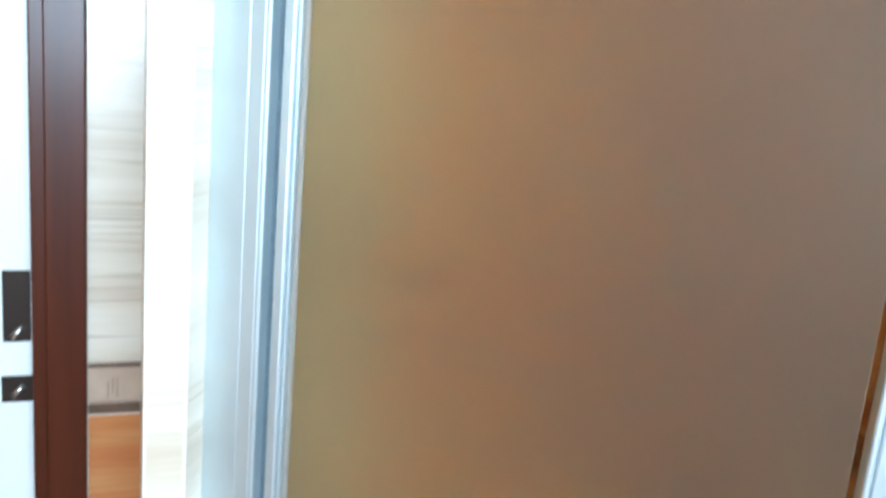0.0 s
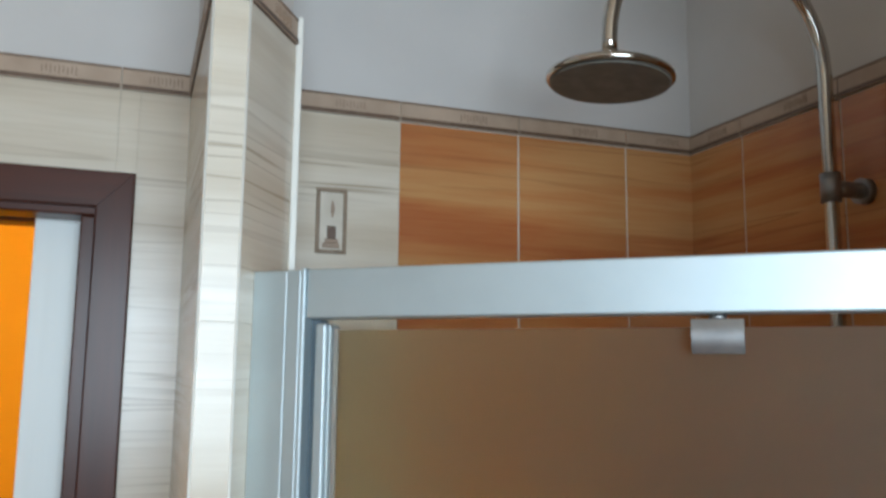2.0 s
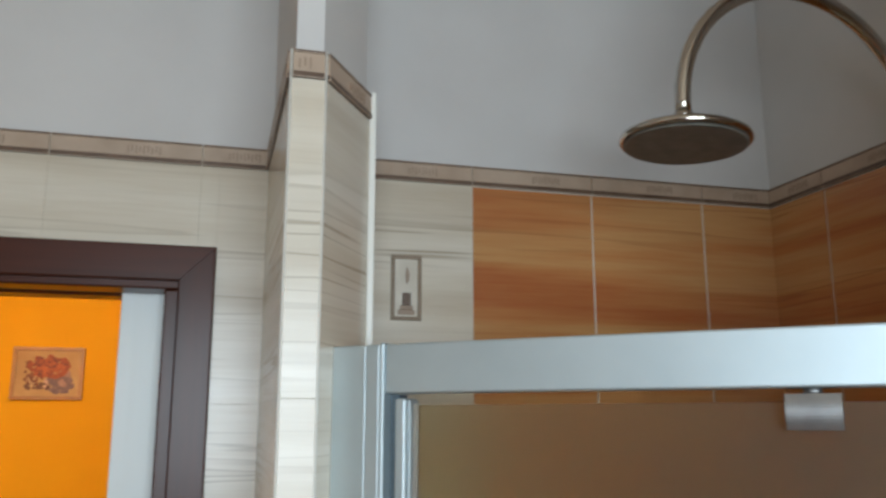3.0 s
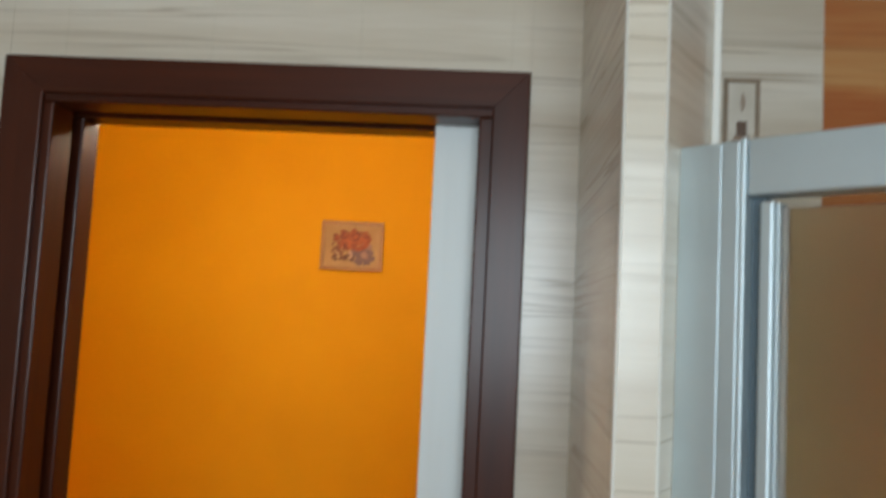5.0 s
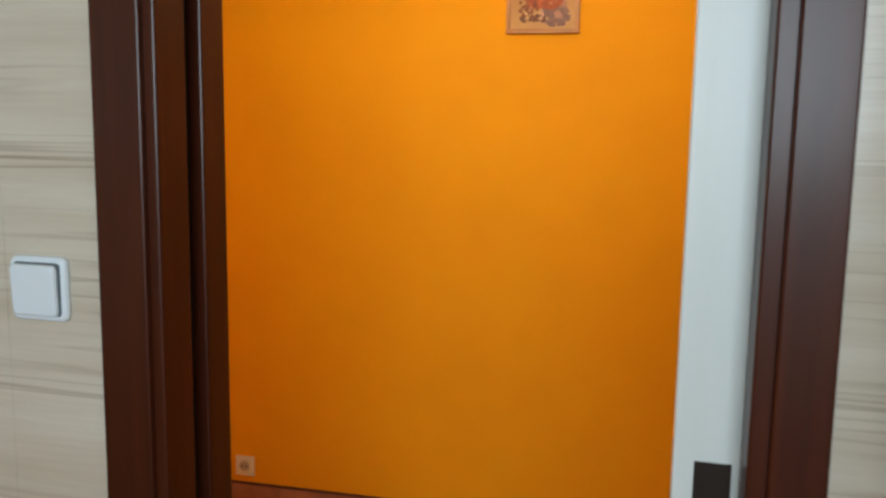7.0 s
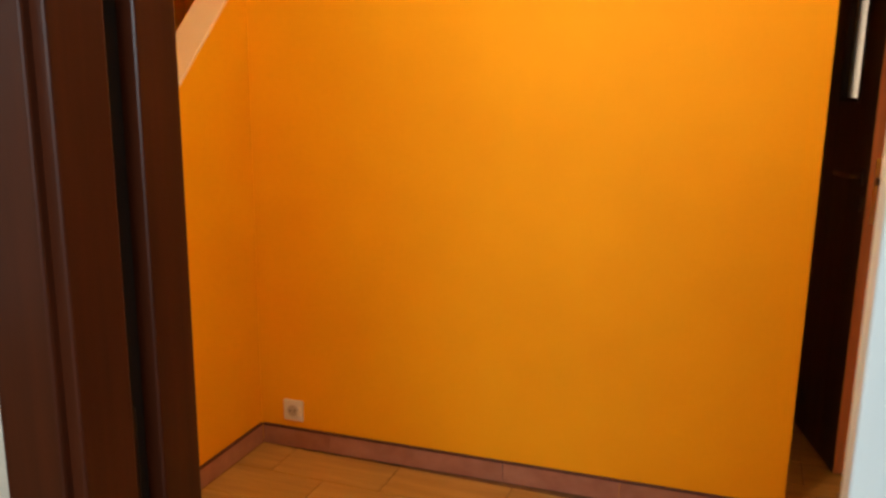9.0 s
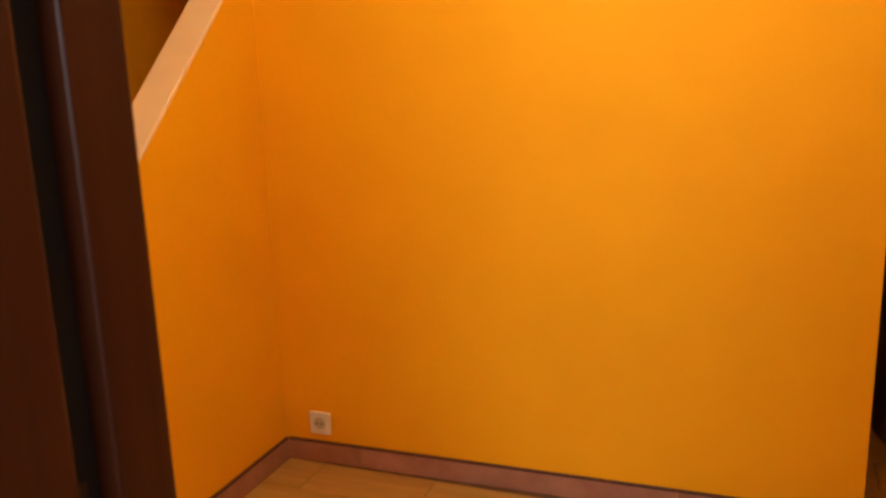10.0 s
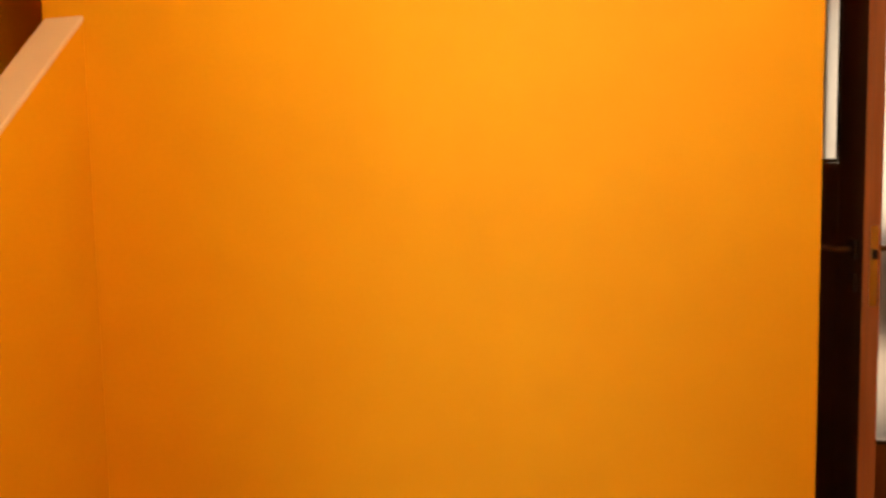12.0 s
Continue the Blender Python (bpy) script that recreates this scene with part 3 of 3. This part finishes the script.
for d in ((0.151, 0.3300, 1.3127, 1.325), (0.151, 0.3300, 1.848, 1.8593), (0.151, 0.163, 1.3255, 1.8475), (0.318, 0.330, 1.3255, 1.8475)):
    hd("glazing_bead", (-DT - 0.004, -0.0265, *d), SHADOW_GAP, "black glazing bead", 0)
hd("edge_groove", (-0.0335, -0.0320, -0.0036, -0.0031, 0.01, 1.98), BROWN_PANEL, "thin groove along the door edge", 0)
hd("latch_plate", (-0.030, -0.010, -0.005, -0.0032, 0.92, 1.14), STEEL, "steel latch plate", 0)
hd("latch_bolt", (-0.026, -0.014, -0.014, -0.0052, 1.05, 1.075), DARK, "", 0.001)
for s, x in ((-1, -DT), (1, 0.0)):
    bm = bmesh.new()
    for z0, z1 in ((1.045, 1.10), (0.955, 1.005)):
        slab(bm, min(x, x + s * 0.008), max(x, x + s * 0.008), 0.030, 0.075, z0, z1, 0.003)
    hd("handle_rose", (min(x, x + s * .004), max(x, x + s * .004), 0.035, 0.07, 1.05, 1.095), DARK)
    part("key_rose", bm, DARK, hall_door)
    bm = bmesh.new()
    tube(bm, [(x + s * 0.004, 0.052, 1.072), (x + s * 0.030, 0.052, 1.072), (x + s * 0.045, 0.057, 1.072), (x + s * 0.050, 0.07, 1.072), (x + s * 0.050, 0.165, 1.070)], 0.008, 10)
    part("lever", bm, LEVER, hall_door, "dull bronze lever handle")

# glazed front door in the far wall
front = structure(new("door_3"), "brown front door with a tall frosted glass panel", "door")
front.matrix_basis = pose(0.32, 3.45, 0)
for d in ((-0.46, 0.46, -0.03, 0.03, 0.001, 0.265), (-0.46, 0.46, -0.03, 0.03, 1.93, 2.05), (-0.46, -0.38, -0.03, 0.03, 0.2655, 1.9295), (0.36, 0.46, -0.03, 0.03, 0.2655, 1.9295)):
    boxpart("leaf_panel", d, BROWN_PANEL, front, "", 0.003)
boxpart("glazing_bead", (-0.38, 0.36, -0.036, -0.0305, 0.257, 0.273), DARK, front)
fp = boxpart("pane", (-0.3795, 0.3595, -0.008, 0.008, 0.2655, 1.9295), HALL_TINT_GLASS, front, "large frosted glass pane, the hall's warm reflection in its tint")
fp.visible_shadow = False
boxpart("threshold", (-0.46, 0.46, -0.075, -0.0405, 0.001, 0.012), STEEL, front, "steel threshold strip", 0.002)

# outdoors, dimly seen through the front door's frosted pane
structure(boxpart("ground", (-400, 400, 3.7, 400, -0.2, -0.1), speckled("grey_paving", (0.16, 0.155, 0.15), (0.22, 0.21, 0.20), 3, 0.9)), "grey paved ground outside the front door", "ground")
# made-up box on a post, gives the pane its dark middle zone
box = thing("letterbox", pose(0.50, 3.80, 0.0), "grey block on a post, added to darken the frosted pane's middle", "letterbox")
bm = bmesh.new()
rod(bm, (0, 0, -0.1), (0, 0, 0.58), 0.025)
part("post", bm, STEEL, box)
boxpart("body", (-0.16, 0.16, -0.06, 0.06, 0.58, 1.06), speckled("grey_painted_steel", (0.16, 0.14, 0.13), (0.22, 0.20, 0.18), 8, 0.6), box, "", 0.02)

# ---- skirting of the hall: rosy tiles with a dark upper edge ----
skirt = structure(new("baseboard"), "rosy brown tile skirting with a dark upper edge", "baseboard")


def skirting(x0, x1, at):
    bm = bmesh.new()
    slab(bm, x0 + 0.001, x1 - 0.001, -0.010, 0.0, 0.0, 0.070)
    part("skirting_tile", bm, SKIRT, skirt, "", at)
    bm = bmesh.new()
    slab(bm, x0, x1, -0.011, 0.0, 0.0703, 0.079, 0.002)
    part("edge_strip", bm, SKIRT_CAP, skirt, "", at)


x = 0.011
for w in (0.28, 0.665, 0.40, 0.40, 0.40):
    x1 = min(x + w, NORTH_L)
    skirting(x, x1, NORTH @ pose(0, -0.0005, 0))
    x = x1
for i in range(4):
    skirting(i * 0.40, i * 0.40 + 0.40, pose(HALL_W + 0.0005, HALL_N - 1.61, 0, 0, 0, 90))

# ---- floor tiles of the hall, laid in a half bond ----
floor_hall = bpy.data.objects["floor_hall"]
plank_mesh = {}


def plank(w, d):
    key = (round(w, 3), round(d, 3))
    if key not in plank_mesh:
        bm = bmesh.new()
        slab(bm, -w / 2, w / 2, -d / 2, d / 2, -0.0055, 0.0, 0.0012)
        plank_mesh[key] = mesh_of("plank", bm, PLANK)
    return plank_mesh[key]


PW, PD = 0.42, 0.19
rows_ = 16
for r in range(rows_):
    y = HALL_N - 0.011 - PD * (r + 0.5) if r < 10 else HALL_N - 0.011 + PD * (r - 10 + 0.5)
    x, end = HALL_W + 0.011, 2.195
    first = PW * (0.35, 0.85, 0.6)[r % 3]
    if r >= 10:
        x = -0.02 if r < 11 else -0.55
    while x < end:
        w = min(first or PW, end - x)
        if w < 0.02:
            break
        first = 0
        ob = new("plank", plank(w - 0.004, PD - 0.004))
        ob.parent, ob.matrix_basis = floor_hall, pose(x + w / 2, y, 0)
        x += w

# ---- wall tiles of the bathroom ----
tile_mesh = {}


def tile(w, h, mat):
    w, h = (w + 0.0021, h + 0.0023) if mat is BEIGE else (w - 0.0008, h - 0.0004)
    key = (round(w, 3), round(h, 3), mat.name)
    if key not in tile_mesh:
        bm = bmesh.new()
        slab(bm, -w / 2, w / 2, -0.007, 0.0, -h / 2, h / 2, 0.0004 if mat is BEIGE else 0.0009)
        tile_mesh[key] = mesh_of("tile", bm, mat)
    return tile_mesh[key]


def lay(wall, m, spans, levels, mat, cut=None):
    """Tiles over the spans and levels of a wall; m takes the wall's own plane (x along, z up, facing -y) into the world."""
    for x0, x1 in spans:
        for z0, z1 in levels:
            if cut and x1 > cut[0] and x0 < cut[1] and z0 < cut[2]:
                for a, b, c, d in ((x0, min(x1, cut[0]), z0, z1), (max(x0, cut[1]), x1, z0, z1), (max(x0, cut[0]), min(x1, cut[1]), max(z0, cut[2]), z1)):
                    if b - a > 0.006 and d - c > 0.006:
                        ob = new("tile", tile(b - a - 0.0025, d - c - 0.0025, mat))
                        ob.parent, ob.matrix_basis = wall, m @ pose((a + b) / 2, 0, (c + d) / 2)
                continue
            ob = new("tile", tile(x1 - x0 - 0.0025, z1 - z0 - 0.0025, mat))
            ob.parent, ob.matrix_basis = wall, m @ pose((x0 + x1) / 2, 0, (z0 + z1) / 2)


def grout(wall, m, x0, x1, z0, z1):
    bm = bmesh.new()
    slab(bm, x0, x1, -0.0058, 0.0002, z0, z1)
    part("grout", bm, GROUT, wall, "", m)


def frieze(wall, m, spans, z0, z1, bars=True):
    """Border pieces: clay field, dark lower band, thin dark upper line and, on most, a comb of short bars."""
    for i, (x0, x1) in enumerate(spans):
        bm = bmesh.new()
        a, b = x0 + 0.0008, x1 - 0.0008
        h = z1 - z0
        slab(bm, a, b, -0.010, 0, z0 + 0.25 * h, z1 - 0.10 * h, 0.0008, 0)
        slab(bm, a, b, -0.0115, 0, z0 + 0.02 * h, z0 + 0.24 * h, 0.001, 1)
        slab(bm, a, b, -0.011, 0, z1 - 0.09 * h, z1, 0.0008, 1)
        if bars and x1 - x0 > 0.03:
            n, step = (9, 0.0065) if x1 - x0 > 0.1 else (3, 0.007)
            c = x0 + 0.62 * (x1 - x0) if x1 - x0 > 0.1 else (x0 + x1) / 2 - 0.002
            for k in range(n):
                xx = c + (k - n / 2) * step
                slab(bm, xx - 0.0012, xx + 0.0012, -0.0112, -0.0098, z0 + (0.34 + 0.08 * (k % 2)) * h, z0 + (0.72 - 0.06 * (k % 3 == 0)) * h, 0, 2)
        part("frieze_piece", bm, (FRIEZE, FRIEZE_DARK, FRIEZE_COMB), wall, "", m)


def splits(x0, x1, start, w):
    """Tile joints from x0 to x1, in step with a joint at start."""
    k = math.floor((x0 - start) / w) + 1
    edges = [x0]
    while start + k * w < x1 - 0.004:
        if start + k * w > x0 + 0.004:
            edges.append(start + k * w)
        k += 1
    return list(zip(edges, edges[1:] + [x1]))


TH = 0.408
UP = [(FRIEZE_LO - TH * (k + 1), FRIEZE_LO - TH * k) for k in range(3)]
UP = [(max(a, BORDER_HI), b) for a, b in UP]
LOW = [(0.0, 0.12), (0.12, 0.522), (0.522, BORDER_LO)]
I = Matrix.Identity(4)
cols = splits(ROOM_W, 0.0565, 0.428, TILE_W)
cut = (A_L0, A_R1, A_T1)
grout(wall_n, I, ROOM_W, A_L0, 0, FRIEZE_HI - 0.002)
grout(wall_n, I, A_L0, A_R1, A_T1, FRIEZE_HI - 0.002)
grout(wall_n, I, A_R1, 0.0565, 0, FRIEZE_HI - 0.002)
lay(wall_n, I, cols, UP, BEIGE, cut)
lay(wall_n, I, cols, LOW, AMBER, cut)
frieze(wall_n, I, cols, FRIEZE_LO, FRIEZE_HI)
frieze(wall_n, I, [(a, min(b, A_L0)) for a, b in cols if a < A_L0] + [(A_R1, 0.0565)], BORDER_LO, BORDER_HI)
# shower back wall: one beige column, then amber
grout(wall_n, I, 0.1725, ROOM_E, 0, FRIEZE_HI - 0.002)
scols = splits(0.1725, ROOM_E, 0.428, TILE_W)
lay(wall_n, I, [c for c in scols if c[1] < 0.44], UP + LOW + [(BORDER_LO, BORDER_HI)], BEIGE)
lay(wall_n, I, [c for c in scols if c[1] > 0.44], UP + LOW + [(BORDER_LO, BORDER_HI)], AMBER)
frieze(wall_n, I, scols, FRIEZE_LO, FRIEZE_HI)
# shower side wall
E_ = pose(ROOM_E, 0, 0, 0, 0, -90)
grout(wall_e, E_, 0, 0.878, 0, FRIEZE_HI - 0.002)
ecols = splits(0.0, 0.878, 0.17, TILE_W)
lay(wall_e, E_, ecols, UP + LOW + [(BORDER_LO, BORDER_HI)], AMBER)
frieze(wall_e, E_, ecols, FRIEZE_LO, FRIEZE_HI)


def face(wall, outline, i, mat_up, top, bars, reach):
    """Tiles one upright face of a pier, between two corners of its outline, run past them by reach."""
    (x0, y0), (x1, y1) = outline[i], outline[i + 1]
    w, ang = math.hypot(x1 - x0, y1 - y0), math.degrees(math.atan2(y1 - y0, x1 - x0))
    m = pose(x0, y0, 0, 0, 0, ang)
    grout(wall, m, 0.001, w - 0.001, 0, top - 0.002)
    a, b = -reach[0], w + reach[1]
    spans = [(a, b)] if w < 0.3 else splits(a, b, 0.15, TILE_W)
    lay(wall, m, spans, UP, mat_up)
    lay(wall, m, spans, LOW + [(BORDER_LO, BORDER_HI)], mat_up)
    frieze(wall, m, spans, FRIEZE_LO, FRIEZE_HI, bars)


REACH = [(-0.002, 0.0052), (0.0052, 0.0024), (0.0024, 0.004), (-0.002, -0.002)]
for wall, outline in ((wall_p, PIER), (wall_q, [(ROOM_E + b, -(ROOM_E - a)) for a, b in PIER][::-1])):
    for i in range(4):
        face(wall, outline, i, BEIGE, FRIEZE_HI, i != 3, (REACH if wall is wall_p else [r[::-1] for r in REACH[::-1]])[i])
    # thin ivory beads where two tiled faces meet, and a wider strip at the shower's side
    ends = outline[1:4] if wall is wall_p else outline[1:4][::-1]
    for (x, y), (px, py) in zip(ends, ((-0.0062, -0.0062), (0.0033, -0.0062), (0, 0)) if wall is wall_p else ((0.0062, 0.0062), (-0.0033, 0.0062), (0, 0))):
        bm = bmesh.new()
        if px:
            rod(bm, (x + px, y + py, 0.0), (x + px, y + py, FRIEZE_HI + 0.001), 0.0017, seg=12)
        elif wall is wall_p:
            slab(bm, x + 0.0045, x + 0.0145, y - 0.009, y + 0.004, 0.0, FRIEZE_HI + 0.004, 0.002)
        else:
            slab(bm, x - 0.004, x + 0.006, y + 0.002, y + 0.012, 0.0, FRIEZE_HI + 0.004, 0.002)
        part("corner_trim", bm, TRIM, wall, "ivory corner trim")

# the walls behind the walker, tiled like the rest
for name, m, w in (("wall_west", pose(ROOM_W, ROOM_S, 0, 0, 0, 90), -ROOM_S - 0.001), ("wall_south", pose(ROOM_E, ROOM_S, 0, 0, 0, 180), ROOM_E - ROOM_W - 0.008), ("wall_east", pose(ROOM_E, -1.02, 0, 0, 0, -90), -ROOM_S - 1.03)):
    wall = bpy.data.objects[name]
    spans = splits(0.008, w, 0.1, TILE_W)
    cut_ = (0.49, 1.65, 9.0) if name == "wall_south" else None
    lay(wall, m, spans, LOW, AMBER)
    lay(wall, m, spans, [u for u in UP if not cut_ or u[1] < 1.45], BEIGE)
    if cut_:
        lay(wall, m, [c for c in spans if c[0] > 1.64 or c[1] < 0.49], [u for u in UP if u[1] > 1.45], BEIGE)

# decor tile in the beige column of the shower: brown border round a pot with a leaf
DX0, DX1, DZ0, DZ1 = 0.2735, 0.3305, 1.946, 2.065
PLAQUE_FIELD = speckled("plaque_field", (0.56, 0.50, 0.41), (0.64, 0.58, 0.49), 30, 0.35)
bm = bmesh.new()
slab(bm, DX0 + 0.006, DX1 - 0.006, -0.0085, -0.0071, DZ0 + 0.007, DZ1 - 0.007)
deco = tagged(part("decor_plaque", bm, PLAQUE_FIELD, wall_n), "small framed relief plaque set in a beige tile")
bm = bmesh.new()
for d in ((DX0, DX1, DZ0, DZ0 + 0.007), (DX0, DX1, DZ1 - 0.007, DZ1), (DX0, DX0 + 0.0075, DZ0 + 0.0072, DZ1 - 0.0072), (DX1 - 0.0075, DX1, DZ0 + 0.0072, DZ1 - 0.0072)):
    slab(bm, d[0], d[1], -0.0105, -0.0071, d[2], d[3], 0.0012)
part("plaque_frame", bm, speckled("plaque_border", (0.22, 0.155, 0.10), (0.28, 0.20, 0.135), 60, 0.45), deco, "brown raised border")
mx = (DX0 + DX1) / 2
bm = bmesh.new()
slab(bm, mx - 0.0075, mx + 0.0085, -0.0110, -0.0086, DZ0 + 0.027, DZ0 + 0.050, 0.0015)
part("pot", bm, FRIEZE_DARK, deco, "dark brown pot in relief")
bm = bmesh.new()
slab(bm, mx - 0.0155, mx + 0.0155, -0.0098, -0.0086, DZ0 + 0.010, DZ0 + 0.019, 0.0012)
slab(bm, mx - 0.0115, mx + 0.0125, -0.0100, -0.0086, DZ0 + 0.0192, DZ0 + 0.0268, 0.0012)
part("plinth", bm, FRIEZE_COMB, deco, "tan stepped plinth")
bm = bmesh.new()
leaf_ring = [bm.verts.new((mx + 0.001 + 0.0048 * math.sin(math.pi * k / 8) * side, -0.0096, DZ0 + 0.064 + 0.034 * k / 8)) for side, ks in ((1, range(0, 9)), (-0.55, range(7, 0, -1))) for k in ks]
sheet = bmesh.ops.extrude_face_region(bm, geom=[bm.faces.new(leaf_ring)])
bmesh.ops.translate(bm, verts=[v for v in sheet["geom"] if isinstance(v, bmesh.types.BMVert)], vec=(0, 0.0009, 0))
bmesh.ops.recalc_face_normals(bm, faces=bm.faces)
part("leaf", bm, FRIEZE_COMB, deco, "slender leaf in relief")
